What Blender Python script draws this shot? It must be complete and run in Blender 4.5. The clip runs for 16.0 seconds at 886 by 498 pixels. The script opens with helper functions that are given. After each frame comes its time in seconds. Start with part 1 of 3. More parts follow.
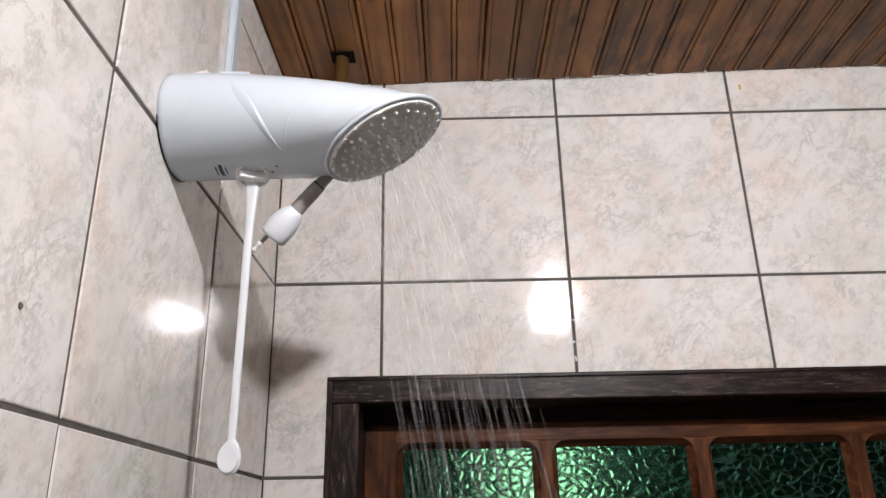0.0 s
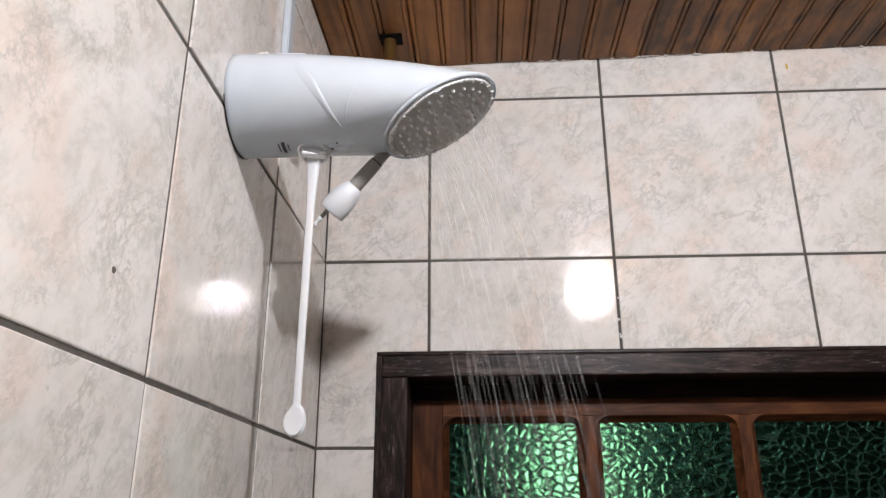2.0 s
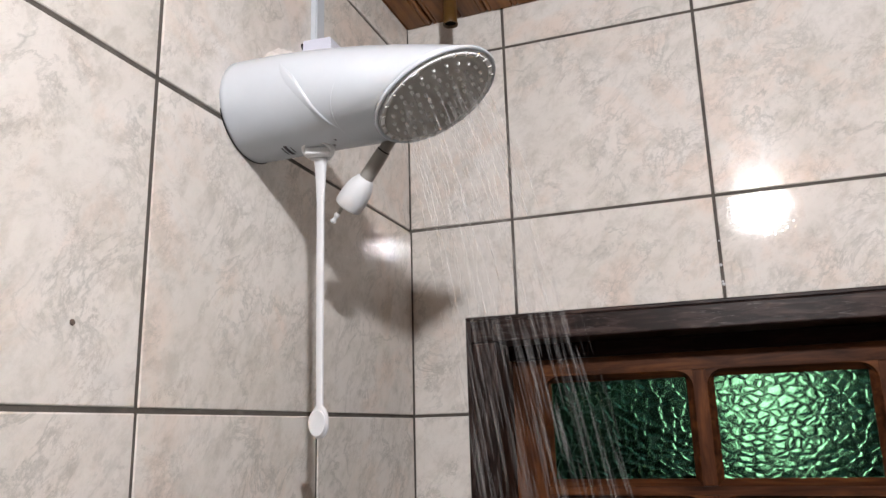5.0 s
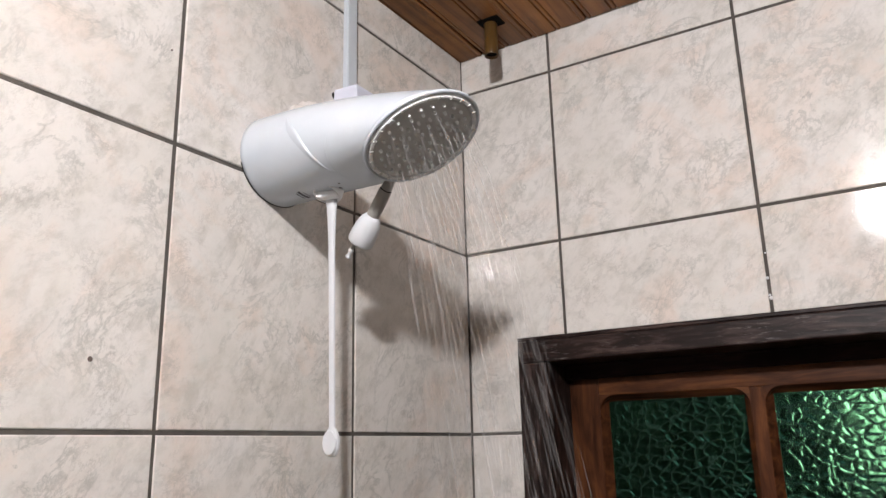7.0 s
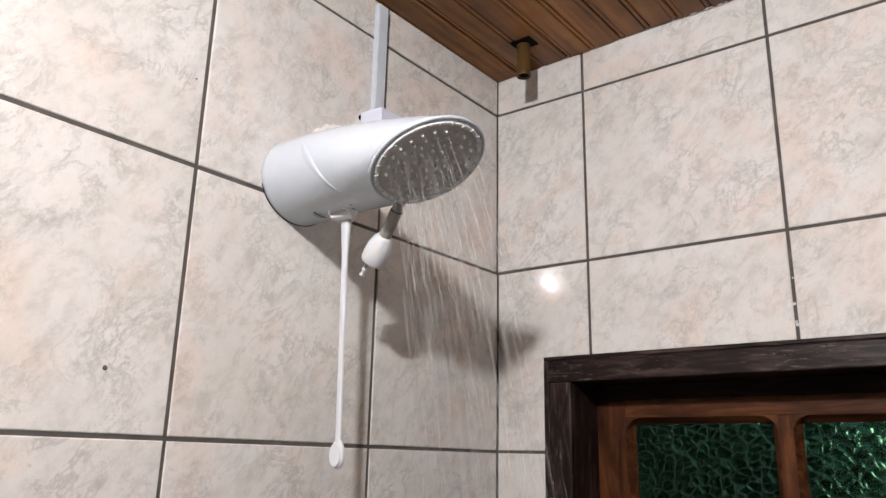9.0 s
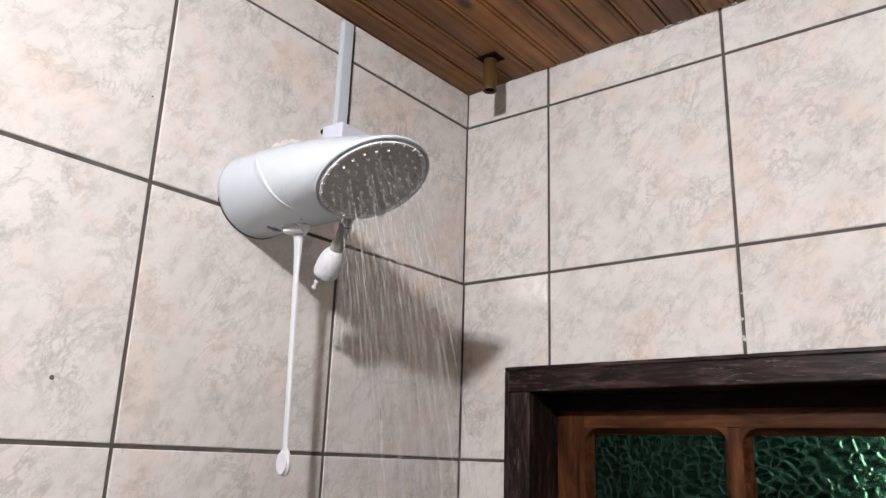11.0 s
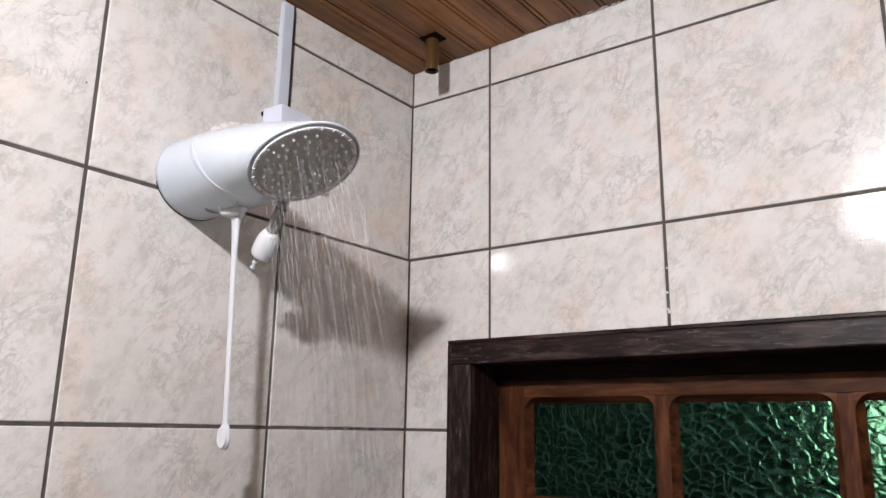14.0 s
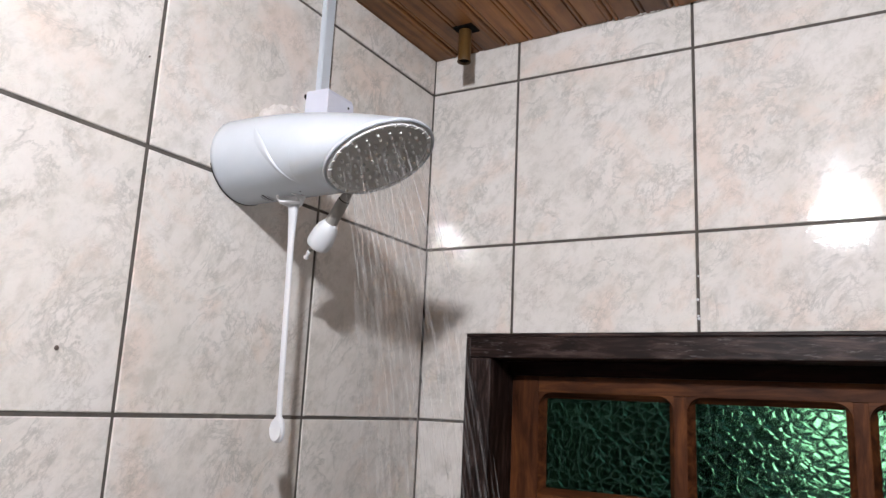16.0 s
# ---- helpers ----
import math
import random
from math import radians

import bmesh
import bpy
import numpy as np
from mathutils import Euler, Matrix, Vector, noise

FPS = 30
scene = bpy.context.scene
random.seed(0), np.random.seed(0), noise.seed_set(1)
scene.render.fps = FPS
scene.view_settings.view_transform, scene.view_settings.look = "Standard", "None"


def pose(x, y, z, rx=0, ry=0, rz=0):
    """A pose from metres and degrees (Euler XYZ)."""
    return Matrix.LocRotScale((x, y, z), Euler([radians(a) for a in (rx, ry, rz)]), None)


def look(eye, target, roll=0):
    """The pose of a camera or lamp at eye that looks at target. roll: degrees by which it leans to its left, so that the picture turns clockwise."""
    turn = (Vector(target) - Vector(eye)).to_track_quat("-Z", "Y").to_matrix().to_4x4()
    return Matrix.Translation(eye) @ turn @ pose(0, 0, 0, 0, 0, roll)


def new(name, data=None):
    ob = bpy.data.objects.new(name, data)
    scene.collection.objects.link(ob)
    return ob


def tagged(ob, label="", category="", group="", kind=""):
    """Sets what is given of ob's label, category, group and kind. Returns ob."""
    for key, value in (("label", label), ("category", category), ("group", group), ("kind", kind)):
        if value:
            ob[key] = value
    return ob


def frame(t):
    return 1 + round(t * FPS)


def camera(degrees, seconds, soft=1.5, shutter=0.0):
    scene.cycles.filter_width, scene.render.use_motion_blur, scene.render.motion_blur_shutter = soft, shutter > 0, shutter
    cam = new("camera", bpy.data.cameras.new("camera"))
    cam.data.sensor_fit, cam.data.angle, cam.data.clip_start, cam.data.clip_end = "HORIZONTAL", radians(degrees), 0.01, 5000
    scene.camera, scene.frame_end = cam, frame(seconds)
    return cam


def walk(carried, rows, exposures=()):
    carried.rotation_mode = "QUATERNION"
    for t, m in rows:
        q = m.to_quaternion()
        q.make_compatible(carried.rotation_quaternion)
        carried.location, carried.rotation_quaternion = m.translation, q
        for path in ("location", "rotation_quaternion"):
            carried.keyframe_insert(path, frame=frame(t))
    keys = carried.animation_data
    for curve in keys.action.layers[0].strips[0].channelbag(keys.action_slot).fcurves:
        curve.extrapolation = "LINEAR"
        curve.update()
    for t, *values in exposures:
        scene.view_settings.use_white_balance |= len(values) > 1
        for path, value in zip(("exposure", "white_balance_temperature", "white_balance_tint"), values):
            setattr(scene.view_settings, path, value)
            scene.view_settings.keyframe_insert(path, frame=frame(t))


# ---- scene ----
cam = camera(60.7, 16.0, 1.4)
PATH = [
    (0, (0.311, -1.278, 1.892), (0.297, 0.594, 2.596), -1.1),
    (0.5, (0.296, -1.281, 1.877), (0.282, 0.587, 2.591), -0.6),
    (1, (0.284, -1.281, 1.867), (0.258, 0.587, 2.582), -0.2),
    (1.5, (0.279, -1.288, 1.867), (0.228, 0.585, 2.569), -0.0),
    (2, (0.284, -1.299, 1.87), (0.187, 0.583, 2.541), -0.1),
    (2.5, (0.3, -1.297, 1.882), (0.147, 0.597, 2.508), -0.4),
    (3, (0.33, -1.305, 1.912), (0.095, 0.597, 2.482), -0.6),
    (3.5, (0.367, -1.299, 1.93), (0.037, 0.605, 2.445), -1.0),
    (4, (0.413, -1.282, 1.942), (-0.024, 0.61, 2.421), -1.3),
    (6.5, (0.646, -1.207, 1.96), (-0.289, 0.49, 2.455), -1.5),
    (7, (0.698, -1.21, 1.958), (-0.32, 0.434, 2.468), -1.3),
    (7.5, (0.722, -1.206, 1.955), (-0.355, 0.397, 2.475), -0.9),
    (8, (0.741, -1.192, 1.951), (-0.389, 0.372, 2.477), -0.2),
    (8.5, (0.764, -1.185, 1.957), (-0.404, 0.348, 2.492), 0.6),
    (11, (0.871, -1.151, 1.976), (-0.335, 0.349, 2.517), 2.0),
    (11.5, (0.884, -1.152, 1.975), (-0.304, 0.364, 2.516), 1.6),
    (12, (0.894, -1.152, 1.974), (-0.276, 0.378, 2.512), 1.2),
    (12.5, (0.91, -1.15, 1.974), (-0.252, 0.39, 2.502), 1.1),
    (13, (0.927, -1.148, 1.972), (-0.233, 0.398, 2.484), 1.0),
    (13.5, (0.934, -1.148, 1.975), (-0.228, 0.404, 2.466), 0.9),
    (14, (0.941, -1.148, 1.981), (-0.222, 0.411, 2.447), 0.9),
    (14.5, (0.927, -1.17, 1.992), (-0.217, 0.41, 2.433), 1.0),
    (15, (0.906, -1.192, 1.998), (-0.213, 0.412, 2.416), 1.5),
    (15.5, (0.851, -1.228, 2.005), (-0.214, 0.416, 2.41), 2.1),
    (16, (0.784, -1.263, 2.011), (-0.212, 0.425, 2.413), 2.7),
]
EXPOSURES = [(0, 0.0, 6500, 10), (2, -0.05, 6500, 10), (4, -0.09, 6640, 10), (6.5, -0.05, 6680, 10), (8.5, -0.02, 6660, 10), (11, 0.02, 6540, 10), (13.5, 0.05, 6430, 10), (14.5, 0.04, 6400, 10), (16, 0.0, 6350, 10)]
walk(cam, [(t, look(eye, target, roll)) for t, eye, target, roll in PATH], EXPOSURES)


# ---- light ----
BULB = Vector((0.69, -1.42, 2.66))
world = bpy.data.worlds.new("world")
scene.world = world
world.use_nodes = True
world.node_tree.nodes["Background"].inputs["Color"].default_value = (0.75, 0.87, 1.0, 1)
world.node_tree.nodes["Background"].inputs["Strength"].default_value = 0.6
LAMP_POWER = 1440.0
scene.cycles.sample_clamp_indirect = 0.0  # the lamp shows twice mirrored in the corner
DAYLIGHT = 5.6


# ---- materials ----
def material(name):
    m = bpy.data.materials.new(name)
    m.use_nodes = True
    nt = m.node_tree
    return m, nt, nt.nodes["Principled BSDF"]


def node(nt, kind, **inputs):
    n = nt.nodes.new(kind)
    for k, v in inputs.items():
        n.inputs[k.replace("_", " ")].default_value = v
    return n


def ramp(nt, fac, stops, soft=False):
    r = nt.nodes.new("ShaderNodeValToRGB")
    if soft:
        r.color_ramp.interpolation = "B_SPLINE"
    while len(r.color_ramp.elements) < len(stops):
        r.color_ramp.elements.new(0.5)
    for e, (p, c) in zip(r.color_ramp.elements, stops):
        e.position = p
        e.color = (*c, 1) if len(c) == 3 else c
    nt.links.new(fac, r.inputs["Fac"])
    return r.outputs["Color"]


def grey(v):
    return (v, v, v)


def mixed(nt, fac, a, b, mode="MIX"):
    n = nt.nodes.new("ShaderNodeMix")
    n.data_type, n.blend_type = "RGBA", mode
    for sock, v in ((n.inputs["Factor"], fac), (n.inputs["A"], a), (n.inputs["B"], b)):
        if isinstance(v, bpy.types.NodeSocket):
            nt.links.new(v, sock)
        elif isinstance(v, (int, float)):
            sock.default_value = v
        else:
            sock.default_value = (*v, 1)
    return n.outputs["Result"]


def math_node(nt, op, a, b=0.0):
    n = nt.nodes.new("ShaderNodeMath")
    n.operation = op
    for sock, v in zip(n.inputs, (a, b)):
        if isinstance(v, bpy.types.NodeSocket):
            nt.links.new(v, sock)
        else:
            sock.default_value = v
    return n.outputs[0]


def noise_tex(nt, vec, scale, detail=4.0, rough=0.55, distortion=0.0):
    n = node(nt, "ShaderNodeTexNoise", Scale=scale, Detail=detail, Roughness=rough, Distortion=distortion)
    nt.links.new(vec, n.inputs["Vector"])
    return n.outputs["Fac"]


def bump(nt, bsdf, height, strength, distance=0.001):
    b = node(nt, "ShaderNodeBump", Strength=strength, Distance=distance)
    nt.links.new(height, b.inputs["Height"])
    nt.links.new(b.outputs["Normal"], bsdf.inputs["Normal"])


def position(nt, per_object=False, scale=(1, 1, 1)):
    """World position, shifted by each object's own random number where wanted."""
    geo = nt.nodes.new("ShaderNodeNewGeometry")
    out = geo.outputs["Position"]
    if per_object:
        info = nt.nodes.new("ShaderNodeObjectInfo")
        mul = nt.nodes.new("ShaderNodeVectorMath")
        mul.operation = "MULTIPLY_ADD"
        comb = nt.nodes.new("ShaderNodeCombineXYZ")
        for s in comb.inputs:
            nt.links.new(info.outputs["Random"], s)
        mul.inputs[1].default_value = (37.0, 53.0, 71.0)
        nt.links.new(comb.outputs[0], mul.inputs[0])
        nt.links.new(out, mul.inputs[2])
        out = mul.outputs[0]
    if scale != (1, 1, 1):
        m = nt.nodes.new("ShaderNodeMapping")
        m.inputs["Scale"].default_value = scale
        nt.links.new(out, m.inputs["Vector"])
        out = m.outputs["Vector"]
    return out


def tile_material():
    m, nt, b = material("marbled_ceramic")
    pos = position(nt, True)
    turned = nt.nodes.new("ShaderNodeMapping")
    turned.inputs["Rotation"].default_value = Vector((1.0, 1.0, 1.1)).rotation_difference(Vector((0, 0, 1))).to_euler()
    nt.links.new(pos, turned.inputs["Vector"])
    v = turned.outputs["Vector"]
    drawn = nt.nodes.new("ShaderNodeMapping")
    drawn.inputs["Scale"].default_value = (1.0, 1.0, 0.42)
    nt.links.new(v, drawn.inputs["Vector"])
    f = drawn.outputs["Vector"]
    cloud = noise_tex(nt, v, 7.0, 6, 0.64, 0.2)
    base = ramp(nt, cloud, [(0.30, (0.665, 0.636, 0.586)), (0.46, (0.725, 0.692, 0.648)), (0.60, (0.755, 0.724, 0.685)), (0.78, (0.775, 0.755, 0.725))])
    pink = ramp(nt, noise_tex(nt, v, 7.5, 5, 0.6, 0.5), [(0.51, grey(0)), (0.66, grey(0.65))])
    base = mixed(nt, pink, base, (0.755, 0.635, 0.555))
    mottle = ramp(nt, noise_tex(nt, f, 40.0, 7, 0.74, 0.3), [(0.32, (0.83, 0.828, 0.81)), (0.52, (1.0, 1.0, 1.0)), (0.72, (1.035, 1.035, 1.04))])
    base = mixed(nt, 1.0, base, mottle, "MULTIPLY")
    # soft grey strokes in drifts
    where = ramp(nt, noise_tex(nt, v, 8.5, 4, 0.6, 0.3), [(0.42, grey(0.04)), (0.60, grey(1.0))])
    stroke = ramp(nt, noise_tex(nt, f, 30.0, 7, 0.72, 0.2), [(0.55, grey(0)), (0.62, grey(0.23)), (0.70, grey(0.46))])
    base = mixed(nt, math_node(nt, "MULTIPLY", stroke, where), base, (0.44, 0.432, 0.395))
    vein = math_node(nt, "ABSOLUTE", math_node(nt, "SUBTRACT", noise_tex(nt, f, 16.0, 7, 0.68, 0.45), 0.5))
    veins = ramp(nt, vein, [(0.0, grey(0.62)), (0.009, grey(0.40)), (0.034, grey(0))])
    base = mixed(nt, math_node(nt, "MULTIPLY", veins, where), base, (0.40, 0.395, 0.365))
    hair = math_node(nt, "ABSOLUTE", math_node(nt, "SUBTRACT", noise_tex(nt, f, 33.0, 7, 0.75, 0.3), 0.5))
    hairs = ramp(nt, hair, [(0.0, grey(0.54)), (0.014, grey(0.28)), (0.038, grey(0))])
    there = ramp(nt, noise_tex(nt, v, 15.0, 4, 0.6, 0.2), [(0.48, grey(0)), (0.60, grey(0.8))])
    base = mixed(nt, math_node(nt, "MULTIPLY", hairs, there), base, (0.40, 0.37, 0.335))
    nt.links.new(base, b.inputs["Base Color"])
    b.inputs["Roughness"].default_value = 0.065
    b.inputs["Specular IOR Level"].default_value = 0.32
    # orange peel of the glaze over slow waves of the fired face
    peel = noise_tex(nt, position(nt), 260.0, 2, 0.5)
    wave = noise_tex(nt, pos, 26.0, 2, 0.5)
    b1 = node(nt, "ShaderNodeBump", Strength=0.19, Distance=0.0006)
    nt.links.new(peel, b1.inputs["Height"])
    b2 = node(nt, "ShaderNodeBump", Strength=0.11, Distance=0.0012)
    nt.links.new(wave, b2.inputs["Height"])
    nt.links.new(b1.outputs["Normal"], b2.inputs["Normal"])
    nt.links.new(b2.outputs["Normal"], b.inputs["Normal"])
    return m


def grout_material():
    m, nt, b = material("grey_grout")
    p = position(nt)
    c = ramp(nt, noise_tex(nt, p, 25.0, 5, 0.6), [(0.3, (0.062, 0.055, 0.047)), (0.6, (0.110, 0.098, 0.085)), (0.8, (0.18, 0.162, 0.14))])
    nt.links.new(c, b.inputs["Base Color"])
    b.inputs["Roughness"].default_value = 0.9
    bump(nt, b, noise_tex(nt, p, 900.0, 3), 0.5)
    return m


def wood_material(name, dark, mid, light, along, rough=0.4, gloss=0.3, island=False, stain=0.0, scale=1.0, scuff=0.0, run=2.2):
    """Wood with grain along one axis."""
    m, nt, b = material(name)
    sc = [38.0 * scale] * 3
    sc["xyz".index(along)] = run * scale
    p = position(nt, not island, tuple(sc))
    if island:
        geo = nt.nodes.new("ShaderNodeNewGeometry")
        add = nt.nodes.new("ShaderNodeVectorMath")
        add.operation = "MULTIPLY_ADD"
        comb = nt.nodes.new("ShaderNodeCombineXYZ")
        for s in comb.inputs:
            nt.links.new(geo.outputs["Random Per Island"], s)
        add.inputs[1].default_value = (91.0, 47.0, 63.0)
        nt.links.new(comb.outputs[0], add.inputs[0])
        nt.links.new(p, add.inputs[2])
        p = add.outputs[0]
    grain = noise_tex(nt, p, 1.0, 7, 0.62, 0.7)
    c = ramp(nt, grain, [(0.28, dark), (0.5, mid), (0.74, light)])
    world_pos = position(nt)
    patch = ramp(nt, noise_tex(nt, world_pos, 6.0, 4, 0.6, 0.4), [(0.3, grey(0.62)), (0.7, grey(1.15))])
    c = mixed(nt, 1.0, c, patch, "MULTIPLY")
    if island:
        tone = ramp(nt, geo.outputs["Random Per Island"], [(0.0, (0.78, 0.76, 0.74)), (0.5, (0.98, 0.97, 0.95)), (1.0, (1.2, 1.18, 1.1))])
        c = mixed(nt, 1.0, c, tone, "MULTIPLY")
    if stain:
        long = position(nt, False, (26.0, 7.0, 26.0))
        s = ramp(nt, noise_tex(nt, long, 1.0, 5, 0.65, 0.5), [(0.56, grey(0)), (0.72, grey(stain))])
        c = mixed(nt, s, c, (0.018, 0.013, 0.010))
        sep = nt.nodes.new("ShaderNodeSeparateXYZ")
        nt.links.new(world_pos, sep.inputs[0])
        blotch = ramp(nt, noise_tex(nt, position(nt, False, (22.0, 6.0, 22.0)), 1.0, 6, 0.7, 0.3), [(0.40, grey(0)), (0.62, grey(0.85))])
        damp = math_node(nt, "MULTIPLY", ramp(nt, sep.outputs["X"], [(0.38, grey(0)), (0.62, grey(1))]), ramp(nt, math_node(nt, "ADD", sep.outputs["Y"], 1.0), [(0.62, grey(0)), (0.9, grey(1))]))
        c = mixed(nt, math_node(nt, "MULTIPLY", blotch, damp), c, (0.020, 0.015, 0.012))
        knots = node(nt, "ShaderNodeTexVoronoi", Scale=1.0, Randomness=1.0)
        nt.links.new(position(nt, False, (9.0, 5.0, 9.0)), knots.inputs["Vector"])
        k = ramp(nt, knots.outputs["Distance"], [(0.05, grey(0.9)), (0.13, grey(0))])
        c = mixed(nt, k, c, (0.03, 0.015, 0.008))
    if scuff:
        fine = ramp(nt, noise_tex(nt, position(nt, True, tuple(v * 3.0 for v in sc)), 1.0, 5, 0.75, 0.2), [(0.57, grey(0)), (0.66, grey(1))])
        rubbed = ramp(nt, noise_tex(nt, world_pos, 9.0, 4, 0.65), [(0.45, grey(0.05)), (0.66, grey(scuff))])
        c = mixed(nt, math_node(nt, "MULTIPLY", fine, rubbed), c, (0.22, 0.19, 0.18))
    nt.links.new(c, b.inputs["Base Color"])
    b.inputs["Roughness"].default_value = rough
    b.inputs["Specular IOR Level"].default_value = gloss
    bump(nt, b, grain, 0.45, 0.0010)
    return m


def plastic(name, colour, rough, dirt=0.0, dirt_colour=(0.5, 0.45, 0.38)):
    m, nt, b = material(name)
    p = position(nt)
    a = noise_tex(nt, p, 18.0, 5, 0.6)
    lo = tuple(v * 0.94 for v in colour)
    c = ramp(nt, a, [(0.3, lo), (0.7, colour)])
    if dirt:
        d = ramp(nt, noise_tex(nt, p, 45.0, 6, 0.7), [(0.52, grey(0)), (0.75, grey(dirt))])
        c = mixed(nt, d, c, dirt_colour)
    nt.links.new(c, b.inputs["Base Color"])
    r = ramp(nt, noise_tex(nt, p, 60.0, 3), [(0.3, grey(rough * 0.8)), (0.7, grey(rough * 1.25))])
    nt.links.new(r, b.inputs["Roughness"])
    bump(nt, b, noise_tex(nt, p, 400.0, 2), 0.04, 0.0004)
    return m


def glass_material():
    m, nt, b = material("green_hammered_glass")
    p = position(nt, True)
    b.inputs["Base Color"].default_value = (0.105, 0.30, 0.165, 1)
    b.inputs["Transmission Weight"].default_value = 1.0
    b.inputs["Roughness"].default_value = 0.27
    b.inputs["IOR"].default_value = 1.5
    warp = nt.nodes.new("ShaderNodeVectorMath")
    warp.operation = "MULTIPLY_ADD"
    wn = node(nt, "ShaderNodeTexNoise", Scale=50.0, Detail=1.0)
    nt.links.new(p, wn.inputs["Vector"])
    nt.links.new(wn.outputs["Color"], warp.inputs[0])
    warp.inputs[1].default_value = (0.011, 0.011, 0.011)
    nt.links.new(p, warp.inputs[2])
    v = node(nt, "ShaderNodeTexVoronoi", Scale=63.0, Randomness=1.0)
    v.feature = "DISTANCE_TO_EDGE"
    squash = nt.nodes.new("ShaderNodeMapping")
    squash.inputs["Scale"].default_value = (0.80, 1.0, 1.22)
    nt.links.new(warp.outputs[0], squash.inputs["Vector"])
    nt.links.new(squash.outputs[0], v.inputs["Vector"])
    # each cell is a shallow dimple between rounded ridges
    ridge = ramp(nt, v.outputs["Distance"], [(0.0, grey(1)), (0.015, grey(1)), (0.055, grey(0.85)), (0.13, grey(0.40)), (0.22, grey(0.12)), (0.34, grey(0))], True)
    h = math_node(nt, "ADD", ridge, math_node(nt, "MULTIPLY", noise_tex(nt, p, 90.0, 1), 0.25))
    bump(nt, b, h, 1.0, 0.00125)
    # pale colour on the ridge crests stands in for the light they catch
    crest_glint = node(nt, "ShaderNodeBsdfDiffuse", Color=(0.055, 0.12, 0.088, 1))
    crest = ramp(nt, v.outputs["Distance"], [(0.0, grey(0.46)), (0.022, grey(0.32)), (0.058, grey(0))])
    mix = nt.nodes.new("ShaderNodeMixShader")
    nt.links.new(crest, mix.inputs[0])
    nt.links.new(b.outputs[0], mix.inputs[1])
    nt.links.new(crest_glint.outputs[0], mix.inputs[2])
    nt.links.new(mix.outputs[0], nt.nodes["Material Output"].inputs["Surface"])
    b.inputs["Specular Tint"].default_value = (0.055, 0.21, 0.14, 1)
    return m


def smooth_glass_material():
    m, nt, b = material("green_smooth_glass")
    b.inputs["Base Color"].default_value = (0.30, 0.53, 0.37, 1)
    b.inputs["Transmission Weight"].default_value = 1.0
    b.inputs["IOR"].default_value = 1.5
    grime = noise_tex(nt, position(nt), 30.0, 4, 0.6)
    nt.links.new(ramp(nt, grime, [(0.3, grey(0.10)), (0.7, grey(0.18))]), b.inputs["Roughness"])
    return m


def water_material(name, thin, thick):
    m, nt, b = material(name)
    b.inputs["Base Color"].default_value = (0.76, 0.75, 0.74, 1)
    b.inputs["Roughness"].default_value = 0.25
    b.inputs["Transmission Weight"].default_value = 0.55
    b.inputs["IOR"].default_value = 1.33
    clear = nt.nodes.new("ShaderNodeBsdfTransparent")
    mix = nt.nodes.new("ShaderNodeMixShader")
    geo = nt.nodes.new("ShaderNodeNewGeometry")
    f = ramp(nt, geo.outputs["Random Per Island"], [(0.0, grey(thin)), (1.0, grey(thick))])
    nt.links.new(f, mix.inputs[0])
    nt.links.new(clear.outputs[0], mix.inputs[1])
    nt.links.new(b.outputs[0], mix.inputs[2])
    nt.links.new(mix.outputs[0], nt.nodes["Material Output"].inputs["Surface"])
    return m


def glow(name, colour, strength):
    m, nt, b = material(name)
    b.inputs["Base Color"].default_value = (*colour, 1)
    b.inputs["Emission Color"].default_value = (*colour, 1)
    b.inputs["Emission Strength"].default_value = strength
    return m


TILE = tile_material()
GROUT = grout_material()
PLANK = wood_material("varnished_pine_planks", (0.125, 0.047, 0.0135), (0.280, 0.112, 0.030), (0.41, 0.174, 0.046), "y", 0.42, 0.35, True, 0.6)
FRAME_X = wood_material("dark_stained_wood_across", (0.004, 0.002, 0.0018), (0.018, 0.0095, 0.008), (0.092, 0.060, 0.051), "x", 0.40, 0.2, scuff=0.9, scale=2.1, run=6.0)
FRAME_Z = wood_material("dark_stained_wood_upright", (0.004, 0.002, 0.0018), (0.018, 0.0095, 0.008), (0.092, 0.060, 0.051), "z", 0.40, 0.2, scuff=0.9, scale=2.1, run=6.0)
# darkened frame wood: the shade under the head is put into its colour
SHADE_WOOD = wood_material("shaded_maroon_wood", (0.003, 0.0012, 0.001), (0.011, 0.0035, 0.0028), (0.026, 0.009, 0.007), "x", 0.55, 0.08, scale=1.5, run=6.0)
LEAF_X = wood_material("red_brown_wood_across", (0.020, 0.0065, 0.0024), (0.078, 0.0275, 0.0115), (0.175, 0.064, 0.021), "x", 0.42, 0.12, scale=1.3, run=5.0)
LEAF_Z = wood_material("red_brown_wood_upright", (0.020, 0.0065, 0.0024), (0.078, 0.0275, 0.0115), (0.175, 0.064, 0.021), "z", 0.42, 0.12, scale=1.3, run=5.0)
WHITE = plastic("glossy_white_plastic", (0.60, 0.65, 0.70), 0.20)
MATT_WHITE = plastic("white_plastic", (0.72, 0.735, 0.755), 0.4)
LILAC = plastic("bluish_white_plastic", (0.70, 0.725, 0.83), 0.45)
PUTTY = plastic("white_sealant", (0.74, 0.70, 0.66), 0.7, 0.5)
RING = plastic("bright_white_plastic", (0.88, 0.88, 0.88), 0.35)
PLATE = plastic("grey_plastic", (0.58, 0.565, 0.54), 0.35)
